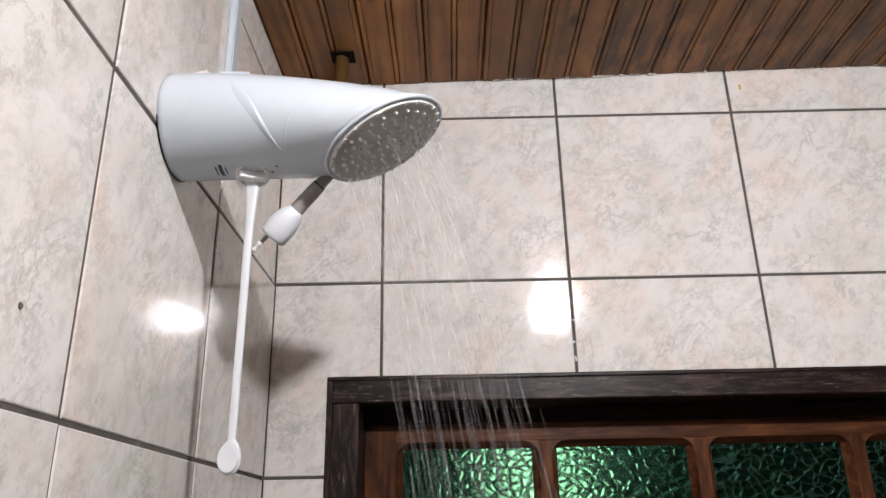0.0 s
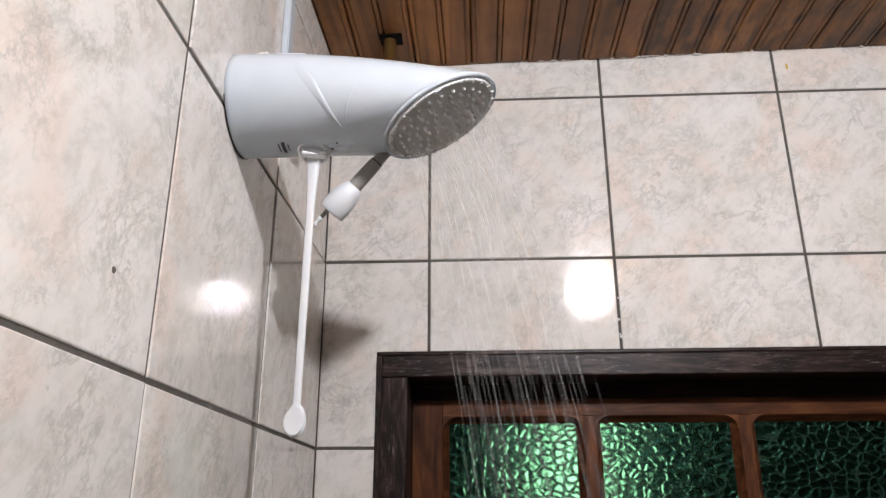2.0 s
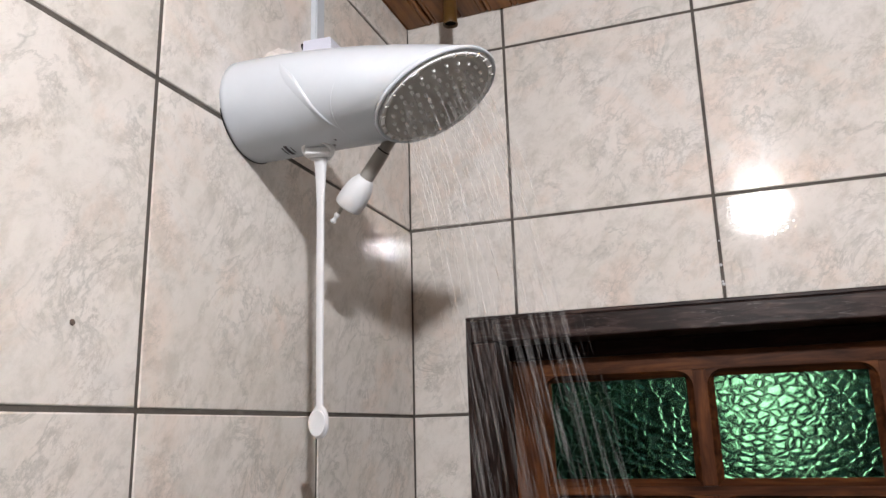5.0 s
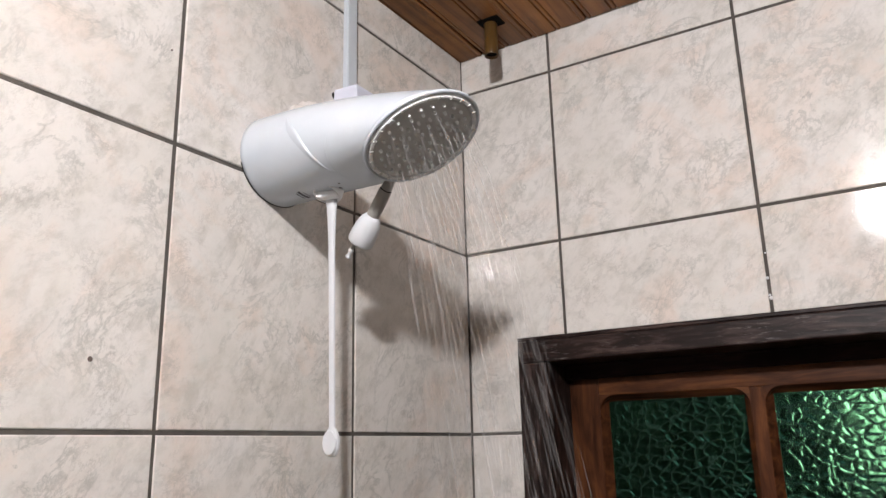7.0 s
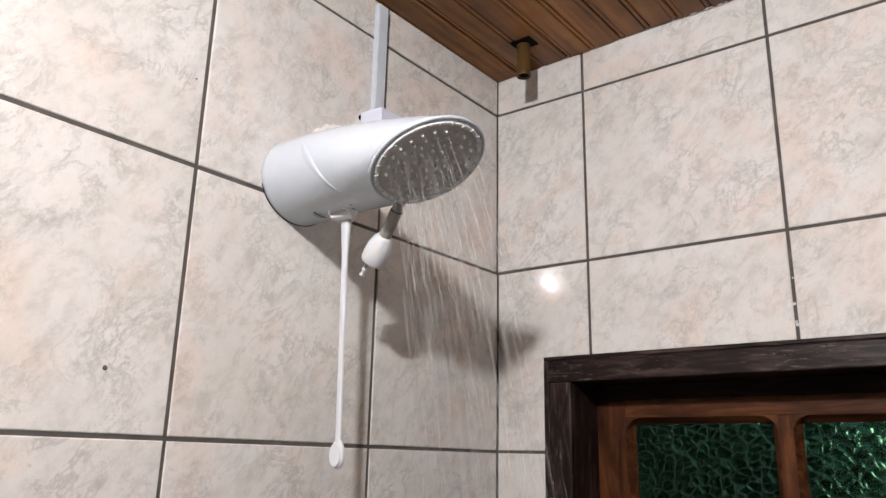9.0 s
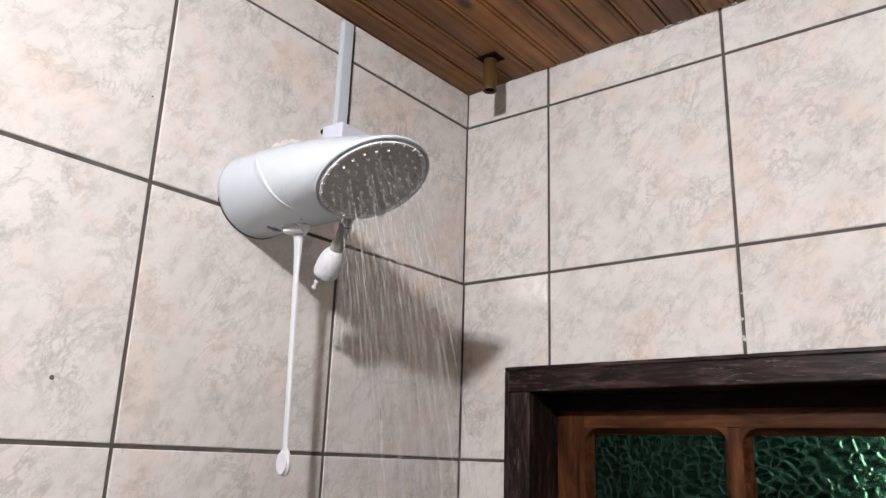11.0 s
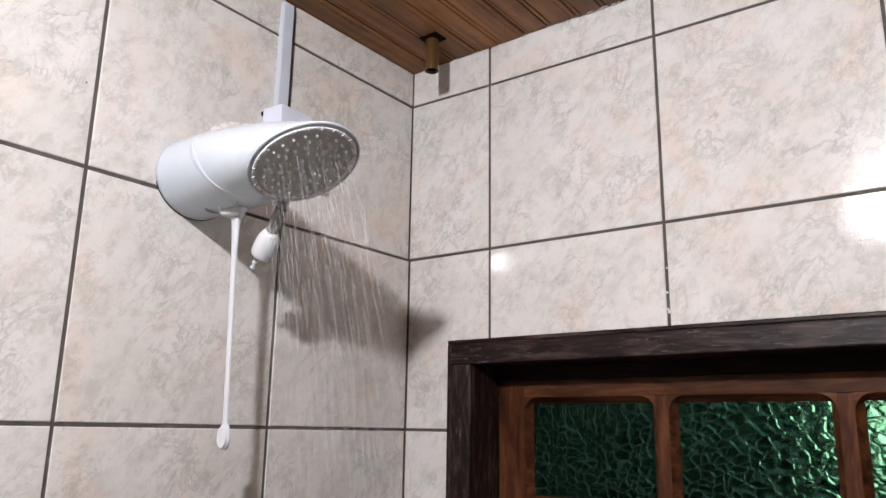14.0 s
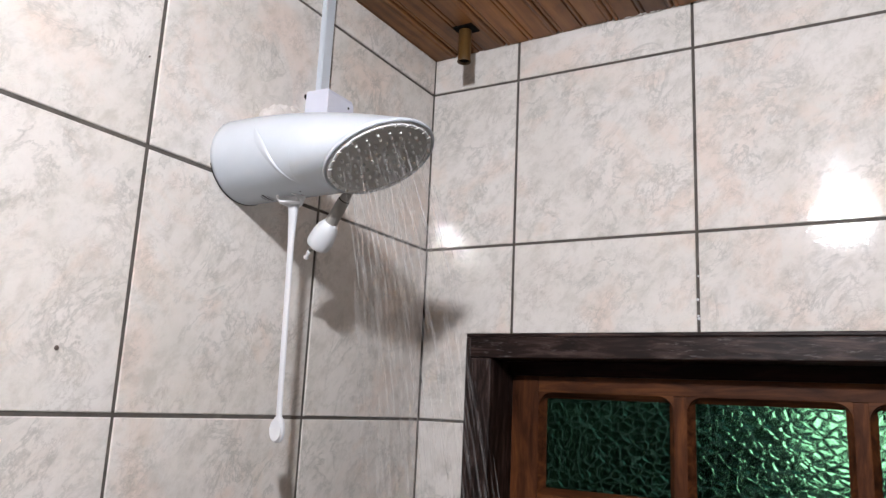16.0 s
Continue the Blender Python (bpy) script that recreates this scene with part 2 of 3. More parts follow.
TUBE = plastic("light_grey_plastic", (0.36, 0.34, 0.31), 0.4)
# black for real grime, and for the darkness inside holes
BLACK = plastic("black_grime_and_hollows", (0.008, 0.007, 0.006), 0.9)
BLACK.node_tree.nodes["Principled BSDF"].inputs["Specular IOR Level"].default_value = 0.08
PLUGGED = plastic("dirty_filler", (0.13, 0.10, 0.085), 0.9, 0.8, (0.05, 0.04, 0.035))
INK = plastic("dark_print", (0.05, 0.045, 0.06), 0.5)
OCHRE = plastic("stained_ochre_pipe", (0.11, 0.058, 0.016), 0.4, 0.9, (0.06, 0.03, 0.01))
YELLOW = plastic("dried_yellow_paint", (0.60, 0.40, 0.03), 0.6)
PLASTER = plastic("taupe_plaster", (0.26, 0.245, 0.225), 0.85)
FLOOR = plastic("dark_floor_tile", (0.18, 0.17, 0.16), 0.3)
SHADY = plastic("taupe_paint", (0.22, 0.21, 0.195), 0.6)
# near-black colour stands in for the next room being barely lit
DIM = plastic("unlit_room_plaster", (0.012, 0.012, 0.011), 0.8)
GLASS = glass_material()
GLASS_BACK = smooth_glass_material()
WATER = water_material("falling_water", 0.07, 0.34)
WATER_LOW = water_material("breaking_water", 0.012, 0.075)
BULB_GLOW = glow("lit_bulb", (0.952, 0.945, 0.992), LAMP_POWER)
DAY = glow("daylight", (0.93, 1.0, 0.86), DAYLIGHT)


# ---- mesh helpers ----
def part(name, bm, mat, parent=None, label="", smooth=False):
    me = bpy.data.meshes.new(name)
    bmesh.ops.recalc_face_normals(bm, faces=bm.faces)
    bm.to_mesh(me)
    bm.free()
    me.materials.append(mat)
    if smooth:
        me.shade_smooth()
    ob = new(name, me)
    ob.parent = parent
    if label:
        tagged(ob, label)
    return ob


def empty(name, at=(0, 0, 0)):
    ob = new(name)
    ob.location = at
    return ob


def box(bm, lo, hi, bevel=0.0, segments=2):
    lo, hi = Vector(lo), Vector(hi)
    r = bmesh.ops.create_cube(bm, size=1.0)
    vs = r["verts"]
    for v in vs:
        v.co = Vector([lo[i] + (v.co[i] + 0.5) * (hi[i] - lo[i]) for i in range(3)])
    if bevel:
        es = list({e for v in vs for e in v.link_edges})
        bmesh.ops.bevel(bm, geom=es, offset=bevel, segments=segments, affect="EDGES", profile=0.5)
    return bm


def boxed(name, lo, hi, mat, parent=None, bevel=0.0, label=""):
    return part(name, box(bmesh.new(), lo, hi, bevel), mat, parent, label)


def loft(bm, rings, cap_start=True, cap_end=True):
    """A skin over closed rings of points."""
    rows = [[bm.verts.new(p) for p in r] for r in rings]
    n = len(rows[0])
    for a, b in zip(rows, rows[1:]):
        for i in range(n):
            bm.faces.new((a[i], a[(i + 1) % n], b[(i + 1) % n], b[i]))
    if cap_start:
        bm.faces.new(rows[0][::-1])
    if cap_end:
        bm.faces.new(rows[-1])
    return bm


def lathe(bm, at, axis, profile, n=24):
    """Rings of (distance along the axis, radius)."""
    axis = Vector(axis).normalized()
    q = axis.to_track_quat("Z", "Y")
    rings = []
    for d, r in profile:
        rings.append([Vector(at) + q @ Vector((r * math.cos(a), r * math.sin(a), d)) for a in [2 * math.pi * i / n for i in range(n)]])
    return loft(bm, rings)


# ---- room ----
PITCH_Z, JOINT = 0.33, 0.0050
ROOM_X, ROOM_Y = 2.05, -2.75
WX0, WX1, WZ0, WZ1 = 0.103, 1.66, 1.42, 2.143


def ceiling_z(x, y):
    return 2.716 + 0.017 * x + 0.012 * y


wall_left = tagged(boxed("wall_left", (-0.16, ROOM_Y - 0.16, 0), (-0.0018, 0.16, 3.0), GROUT), "cream marbled ceramic tiles with grey joints", "wall", kind="structure")
wall_right = tagged(boxed("wall_right", (ROOM_X, ROOM_Y - 0.16, 0), (ROOM_X + 0.16, 0.0, 3.0), PLASTER), "plain taupe plaster wall", "wall", kind="structure")
wall_rear = tagged(boxed("wall_rear", (-0.0018, ROOM_Y - 0.16, 0), (ROOM_X, ROOM_Y, 3.0), SHADY), "plain taupe painted wall", "wall", kind="structure")
bm = bmesh.new()
box(bm, (-0.0018, 0.0018, 0), (WX0, 0.16, 3.0))
box(bm, (WX1, 0.0018, 0), (ROOM_X + 0.16, 0.16, 3.0))
box(bm, (WX0, 0.0018, 0), (WX1, 0.16, WZ0))
box(bm, (WX0, 0.0018, WZ1), (WX1, 0.16, 3.0))
wall_back = tagged(part("wall_back", bm, GROUT), "cream marbled ceramic tiles round a window opening", "wall", kind="structure")
tagged(boxed("floor", (-0.16, ROOM_Y - 0.16, -0.1), (ROOM_X + 0.16, 2.4, 0), FLOOR), "dark ceramic bathroom floor", "floor", kind="structure")

# the next room, seen dimly through the window's glass, with its own bright opening
# its dimness comes from the near-black colour of walls and ceiling
NX0, NX1, NY = -0.06, 2.11, 1.95
tagged(boxed("wall_beyond", (NX0, NY, 0), (0.565, NY + 0.1, 3.0), DIM), "plaster wall beyond the window, dimness put into its colour", "wall", kind="structure")
tagged(boxed("wall_beyond", (0.765, NY, 0), (NX1, NY + 0.1, 3.0), DIM), "plaster wall beyond the window, dimness put into its colour", "wall", kind="structure")
tagged(boxed("wall_beyond", (0.565, NY, 0), (0.765, NY + 0.1, 1.86), DIM), "plaster wall beyond the window, dimness put into its colour", "wall", kind="structure")
tagged(boxed("wall_beyond", (0.565, NY, 2.32), (0.765, NY + 0.1, 3.0), DIM), "plaster wall beyond the window, dimness put into its colour", "wall", kind="structure")
tagged(boxed("wall_beyond_side", (NX0 - 0.1, 0.16, 0), (NX0, NY + 0.1, 3.0), DIM), "plaster side wall beyond the window, dimness put into its colour", "wall", kind="structure")
tagged(boxed("wall_beyond_side", (NX1, 0.16, 0), (NX1 + 0.1, NY + 0.1, 3.0), DIM), "plaster side wall beyond the window, dimness put into its colour", "wall", kind="structure")
tagged(boxed("ceiling_beyond", (NX0 - 0.1, 0.16, 2.9), (NX1 + 0.1, NY + 0.1, 3.0), DIM), "plain ceiling beyond the window, dimness put into its colour", "ceiling", kind="structure")
tagged(boxed("backdrop", (0.2, NY + 0.35, 1.5), (1.05, NY + 0.36, 2.6), DAY), "bright daylight outside a far opening", "backdrop", kind="structure")

# ceiling of tongue-and-groove boards, each with a beaded middle
PLANK_W = 0.110
PROFILE = [(0.0, 0.008), (0.0015, 0.0025), (0.004, 0.0), (0.008, 0.0), (0.0095, 0.0018), (0.0125, 0.0), (0.048, 0.0), (0.0497, 0.0045), (0.0512, 0.0008),
           (0.0545, 0.0), (0.0575, 0.0008), (0.0592, 0.0045), (0.061, 0.0), (0.097, 0.0), (0.1, 0.0018), (0.1015, 0.0), (0.106, 0.0), (0.1085, 0.0025), (0.110, 0.008)]
bm = bmesh.new()
rng = random.Random(4)
x0 = -0.055
while x0 < ROOM_X:
    sag = rng.uniform(-0.0015, 0.0015)
    end = -0.002 + rng.uniform(-0.001, 0.001)
    near, far, near_up, far_up = [], [], [], []
    for dx, up in PROFILE:
        x = max(-0.006, min(ROOM_X, x0 + dx))
        for row, y, extra in ((near, ROOM_Y, up), (far, end - abs(rng.gauss(0, 0.0016)), up), (near_up, ROOM_Y, 0.02), (far_up, end, 0.02)):
            row.append(bm.verts.new((x, y, ceiling_z(x, y) + sag + extra)))
    for i in range(len(PROFILE) - 1):
        bm.faces.new((near[i], near[i + 1], far[i + 1], far[i]))
        bm.faces.new((near_up[i], far_up[i], far_up[i + 1], near_up[i + 1]))
        bm.faces.new((far[i], far[i + 1], far_up[i + 1], far_up[i]))
    x0 += PLANK_W
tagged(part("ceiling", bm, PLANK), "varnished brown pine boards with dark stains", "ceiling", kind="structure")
# black slab stands in for the unlit space above the boards
tagged(boxed("ceiling_deck", (-0.007, ROOM_Y, 2.80), (ROOM_X, 0.007, 2.84), BLACK), "dark void above the boards", "ceiling", kind="structure")


# ---- window with a wooden frame and green panes ----
window_1 = tagged(empty("window_1", (WX0, 0, WZ0)), "dark wooden window with red-brown sash and green hammered glass", "window", kind="structure")
FW = 0.055
JX0, JX1, JZ1 = WX0 - 0.002, WX1, WZ1 + 0.001


def window_part(name, lo, hi, mat, parent=None, bevel=0.0, label=""):
    parent = parent or window_1
    off = Vector(window_1.location)
    bm = box(bmesh.new(), Vector(lo) - off, Vector(hi) - off, bevel)
    return part(name, bm, mat, parent, label)


FY, LY = -0.006, 0.088
frame_top = window_part("frame_head", (JX0 + 0.010, FY, WZ1 - 0.044), (JX1 - 0.010, 0.15, WZ1 - 0.006), FRAME_X, None, 0.0025, "nearly black stained wood")
window_part("frame_edge", (JX0, FY + 0.003, WZ1 - 0.0055), (JX1, 0.03, JZ1), FRAME_X, frame_top, 0.0015)
jamb = window_part("frame_jamb", (JX0 + 0.010, FY - 0.001, WZ0), (JX0 + FW, 0.15, WZ1 - 0.0445), FRAME_Z, None, 0.0025, "nearly black stained wood")
window_part("frame_edge", (JX0, FY + 0.003, WZ0), (JX0 + 0.0095, 0.03, WZ1 - 0.006), FRAME_Z, jamb, 0.0015)
jamb = window_part("frame_jamb", (JX1 - FW, FY - 0.001, WZ0), (JX1 - 0.010, 0.15, WZ1 - 0.0445), FRAME_Z, None, 0.0025, "nearly black stained wood")
window_part("frame_edge", (JX1 - 0.0095, FY + 0.003, WZ0), (JX1, 0.03, WZ1 - 0.006), FRAME_Z, jamb, 0.0015)
# added dark strip in place of the head's shadow on the sash
window_part("stop", (JX0 + FW, 0.074, WZ1 - 0.071), (JX1 - FW, 0.0868, WZ1 - 0.0445), SHADE_WOOD, None, 0.0015, "dark maroon strip standing in for the head's shade")
window_part("rebate", (JX0 + FW, 0.1215, WZ1 - 0.066), (JX1 - FW, 0.15, WZ1 - 0.0445), FRAME_X, None, 0.001, "nearly black stained wood")
window_part("frame_sill", (JX0 + FW, FY, WZ0), (JX1 - FW, 0.15, WZ0 + 0.045), FRAME_X, None, 0.0025, "nearly black stained wood")

# sash: stiles, rails and glazing bars with moulded edges, five panes in three rows
LX0, LX1, LZ1, LZ0 = JX0 + FW + 0.001, JX1 - FW - 0.001, WZ1 - 0.046, WZ0 + 0.047
sash = tagged(empty("sash"), "red-brown varnished wood")
sash.parent = window_1
PANE_X, PANE_W, STEP_X = 0.2225, 0.229, 0.2725
PANE_Z, PANE_H, STEP_Z = 1.8690, 0.1630, 0.1985
COLS, ROWS_N = 5, 3


def moulded_opening(x, z, w, h):
    """A ring of wood that slopes from the sash's face down to the glass, its upper corners rounded."""
    bm = bmesh.new()
    off = Vector(window_1.location)

    def outline(grow, r_up, y):
        pts = []
        lo_x, hi_x, lo_z, hi_z = x - grow, x + w + grow, z - grow, z + h + grow
        pts += [(lo_x, y, lo_z), (hi_x, y, lo_z)]
        for cx, cz, a0 in ((hi_x - r_up, hi_z - r_up, 0), (lo_x + r_up, hi_z - r_up, 90)):
            for k in range(6):
                a = radians(a0 + 18 * k)
                pts.append((cx + r_up * math.cos(a), y, cz + r_up * math.sin(a)))
        return [Vector(p) - off for p in pts]
    loft(bm, [outline(0.0112, 0.0004, LY), outline(0.0105, 0.026, LY - 0.0003), outline(0.008, 0.022, LY + 0.004), outline(0.004, 0.010, LY + 0.011), outline(0.0, 0.003, LY + 0.017), outline(0.0, 0.003, LY + 0.03), outline(0.0112, 0.0004, LY + 0.03)], False, False)
    return bm


xs = [(LX0, PANE_X - 0.011)] + [(PANE_X + STEP_X * i + PANE_W + 0.011, PANE_X + STEP_X * (i + 1) - 0.011) for i in range(COLS - 1)] + [(PANE_X + STEP_X * (COLS - 1) + PANE_W + 0.011, LX1)]
window_part("top_rail", (PANE_X - 0.0112, LY, PANE_Z + PANE_H + 0.011), (LX1 - 0.02, LY + 0.032, LZ1), LEAF_X, sash, 0.001)
for i, (a, b_) in enumerate(xs):
    outer = i in (0, len(xs) - 1)
    if outer:
        window_part("stile", (a, LY, LZ0), (b_ if i else PANE_X - 0.0116, LY + 0.032, LZ1), LEAF_Z, sash, 0.001)
for r in range(ROWS_N):
    z = PANE_Z - STEP_Z * r
    for i in range(1, len(xs) - 1):
        a, b_ = xs[i]
        window_part("glazing_bar", (a, LY, z - 0.0105), (b_, LY + 0.032, z + PANE_H + 0.0105), LEAF_Z, sash, 0.001)
    if r < ROWS_N - 1:
        window_part("rail", (PANE_X - 0.0112, LY + 0.0006, z - STEP_Z + PANE_H + 0.011), (xs[-1][0] - 0.0005, LY + 0.032, z - 0.011), LEAF_X, sash, 0.001)
    for c in range(COLS):
        x = PANE_X + STEP_X * c
        part("moulding", moulded_opening(x, z, PANE_W, PANE_H), LEAF_X, sash)
        pane = window_part("pane", (x - 0.004, LY + 0.0175, z - 0.004), (x + PANE_W + 0.004, LY + 0.0215, z + PANE_H + 0.004), GLASS, sash, 0.0, "green hammered glass")
        pane.data.materials.append(GLASS_BACK)
        for face in pane.data.polygons:
            face.material_index = int(face.normal.y > -0.5)
window_part("bottom_rail", (PANE_X - 0.0112, LY, LZ0), (xs[-1][0] - 0.0005, LY + 0.032, PANE_Z - STEP_Z * (ROWS_N - 1) - 0.011), LEAF_X, sash, 0.001)


# ---- electric shower ----
SY = -0.511
shower = tagged(empty("electric_shower", (0, SY, 2.340)), "glossy white electric shower with slanted grey spray plate, on tiled wall", "shower")
OFF = Vector(shower.location)
SLANT = radians(28.4)
PC = Vector((0.2413, -0.0015, -0.0262))                       # the plate's middle, from the base's middle
PU = Vector((math.cos(SLANT), 0, math.sin(SLANT)))          # up along the plate
PN = Vector((math.sin(SLANT), 0, -math.cos(SLANT)))         # out of the plate
RIM = 0.0742


def ease(k):
    return k * k * (3 - 2 * k)


def body_ring(s, grow=0.0):
    end_t, end_b = PC + PU * (RIM - 0.0008) - PN * 0.003, PC - PU * (RIM - 0.0008) - PN * 0.003
    tx, bx = end_t.x * s, end_b.x * s
    tz = 0.0590 + (end_t.z - 0.0590) * s ** 1.9
    bz = -0.0622 + (end_b.z + 0.0622) * s ** 1.5
    shift = 0.003 * (1 - s) + PC.y * s
    t, b = Vector((tx, shift, tz)), Vector((bx, shift, bz))
    c, u = (t + b) / 2, (t - b)
    a = u.length / 2
    w = 0.0665 + (RIM - 0.0665) * s * s
    return c, u.normalized(), a + grow, w + grow


def body_point(s, deg, grow=0.0):
    """deg: 0 at the top, -90 at the side towards the room, 180 underneath."""
    c, u, a, w = body_ring(s, grow)
    return c + u * (a * math.cos(radians(deg))) + Vector((0, 1, 0)) * (w * math.sin(radians(deg)))


N = 64
rings = [[body_point(0.0, 360 * i / N, -0.002) for i in range(N)]]
for s in [0.004 + 0.996 * k / 40 for k in range(41)]:
    rings.append([body_point(s, 360 * i / N) for i in range(N)])
body = part("body", loft(bmesh.new(), rings), WHITE, shower, "glossy white moulded plastic", True)


def disc_ring(d, r, n=64):
    return [PC + PN * d + PU * (r * math.cos(2 * math.pi * i / n)) + Vector((0, r * math.sin(2 * math.pi * i / n), 0)) for i in range(n)]


part("rim", loft(bmesh.new(), [disc_ring(-0.0032, RIM - 0.0004), disc_ring(-0.0026, RIM + 0.0008), disc_ring(-0.0008, RIM + 0.0012), disc_ring(0.0008, RIM + 0.0004), disc_ring(0.0012, RIM - 0.0010),
                               disc_ring(0.0010, RIM - 0.0024), disc_ring(-0.0010, RIM - 0.0034)], False, False), WHITE, shower, "", True)
part("inner_ring", loft(bmesh.new(), [disc_ring(-0.0012, RIM - 0.0022), disc_ring(-0.0014, 0.0692), disc_ring(0.0028, 0.0688), disc_ring(0.0034, 0.0680), disc_ring(0.0032, 0.0652), disc_ring(-0.002, 0.0640)], False, True), RING, shower, "white ring round the grey plate")
plate = part("spray_plate", loft(bmesh.new(), [disc_ring(-0.002, 0.0648), disc_ring(0.0010, 0.0648), disc_ring(0.0022, 0.0636), disc_ring(0.0026, 0.0605), disc_ring(0.0018, 0.05), disc_ring(0.0018, 0.004)], True, True), PLATE, shower, "grey plastic with rings of white nozzles", True)
# nozzles in rings
tiny = bmesh.new()
lathe(tiny, (0, 0, 0), (0, 0, 1), [(-0.001, 0.0021), (0.0028, 0.0019), (0.0041, 0.0014), (0.0045, 0.0005)], 8)
nozzle_mesh = bpy.data.meshes.new("nozzle")
bmesh.ops.recalc_face_normals(tiny, faces=tiny.faces)
tiny.to_mesh(nozzle_mesh)
tiny.free()
nozzle_mesh.materials.append(RING)
nozzle_mesh.shade_smooth()
NOZZLES = []
turn = PN.to_track_quat("Z", "Y").to_matrix().to_4x4()
for radius, count, twist in ((0.011, 5, 10), (0.0225, 10, 0), (0.034, 15, 8), (0.0445, 19, 3), (0.0550, 23, 6)):
    for i in range(count):
        a = radians(twist + 360 * i / count)
        at = PC + PN * 0.0018 + PU * (radius * math.cos(a)) + Vector((0, radius * math.sin(a), 0))
        NOZZLES.append((at, radius, a))
        ob = new("nozzle", nozzle_mesh)
        ob.parent = plate
        ob.matrix_basis = Matrix.Translation(at) @ turn
# teeth that hold the plate
for i in range(26):
    a = radians(6 + 360 * i / 26)
    out = PU * math.cos(a) + Vector((0, math.sin(a), 0))
    side = PU * -math.sin(a) + Vector((0, math.cos(a), 0))
    bm = bmesh.new()
    big = i in (2, 19, 9)
    wide, long = (0.0042, 0.0052) if big else (0.0016, 0.0046)
    base = PC + PN * 0.0024 + out * (0.0628 if big else 0.0650)
    loft(bm, [[base + out * (long * f) + side * (wide * sx * g) + PN * h for sx, h in ((-1, 0), (1, 0), (1, 0.0024), (-1, 0.0024))] for f, g in ((0, 1), (1, 0.8 if big else 0.25))])
    part("tab" if big else "tooth", bm, MATT_WHITE if big else PLATE, shower)
# thin dark line where the underside of the base meets the wall
bm = bmesh.new()
lines = [[bm.verts.new(body_point(0.0, 112 + 140 * i / 40, g) + Vector((x, 0, 0))) for i in range(41)] for g, x in ((0.0008, 0.0003), (0.0006, 0.0010), (-0.004, 0.0014))]
for p, q in zip(lines, lines[1:]):
    for i in range(40):
        bm.faces.new((p[i], p[i + 1], q[i + 1], q[i]))
part("base_line", bm, BLACK, shower, "thin black line under the base")


# raised blade and crescent on the side
def strip(track, rise):
    """A ridge on the body: rows of (s, degrees, half width in s)."""
    bm = bmesh.new()
    rows = []
    for s, d, w in track:
        up = rise * min(1.0, w / 0.02)
        rows.append([bm.verts.new(body_point(s - w, d, 0.0001)), bm.verts.new(body_point(s + w * 0.35, d, up)), bm.verts.new(body_point(s + w * 0.75, d, up * 0.9)), bm.verts.new(body_point(s + w, d, -0.0003))])
    for a, b in zip(rows, rows[1:]):
        for i in range(3):
            bm.faces.new((a[i], a[i + 1], b[i + 1], b[i]))
    return bm


part("blade", strip([(0.29 + 0.47 * k ** 1.15, -66 - 92 * k, 0.042 * (1 - k) ** 0.8 * ease(min(1, 0.15 + 2.6 * k)) + 0.001) for k in [i / 24 for i in range(25)]], 0.0019), WHITE, shower, "raised curved blade", True)
part("crescent", strip([(0.66 + 0.16 * k ** 1.5, -100 - 80 * k, 0.006 * math.sin(math.pi * min(1, 0.05 + k)) + 0.001) for k in [i / 20 for i in range(20)]], 0.0014), WHITE, shower, "", True)
# printed marks on the underside, as plain bars
for s, d, length, wide in ((0.300, -175, 15, 0.010), (0.330, -175, 20, 0.024), (0.362, -175, 12, 0.008), (0.60, -178, 4, 0.012), (0.65, -182, 4, 0.016), (0.69, -172, 3.0, 0.014)):
    bm = bmesh.new()
    rows = [[bm.verts.new(body_point(s + a * wide / 2, d + length * (k / 6 - 0.5), 0.0004)) for a in (-1, 1)] for k in range(7)]
    for p, q in zip(rows, rows[1:]):
        bm.faces.new((p[0], p[1], q[1], q[0]))
    part("print_bar", bm, INK, shower, "dark printed mark")
# selector knob
KN = Vector((0.0910, 0.005, -0.0590))
knob = part("knob", lathe(bmesh.new(), KN, (0.05, -0.42, -0.90), [(-0.010, 0.0195), (0.0035, 0.0195), (0.0064, 0.0186), (0.0074, 0.0168), (0.0066, 0.0152), (0.0030, 0.0144), (0.0030, 0.004)], 32), RING, shower, "round white selector knob", True)
bm = bmesh.new()
box(bm, (-0.0150, -0.0045, -0.0115), (0.0150, 0.0045, 0), 0.002)
bmesh.ops.transform(bm, matrix=Matrix.Translation(KN) @ pose(0, 0, 0, -16, 0, 18), verts=bm.verts)
part("grip", bm, RING, knob)
# long lever with a spoon-shaped end
bm = bmesh.new()
LEVER = [(-0.0790, 0.0100, 0.0060), (-0.085, 0.0092, 0.0050), (-0.096, 0.0072, 0.0042), (-0.115, 0.0060, 0.0034), (-0.140, 0.0047, 0.0028), (-0.365, 0.0042, 0.0026), (-0.3665, 0.0046, 0.0026), (-0.369, 0.0075, 0.003),
         (-0.375, 0.0105, 0.0034), (-0.382, 0.0118, 0.0036), (-0.390, 0.0112, 0.0034), (-0.396, 0.0085, 0.003), (-0.400, 0.004, 0.002)]
rings = []
for z, w, t in LEVER:
    k = (z + 0.08) / -0.32
    c = Vector((0.0895 - 0.008 * k, 0.0138 + 0.0152 * k, (z + 0.08) * 1.02 - 0.0625))
    ring = []
    for i in range(16):
        a = 2 * math.pi * i / 16
        ca, sa = math.cos(a), math.sin(a)
        ring.append(c + Vector((w * math.copysign(abs(ca) ** 0.6, ca), t * math.copysign(abs(sa) ** 0.6, sa), 0)))
    rings.append(ring)
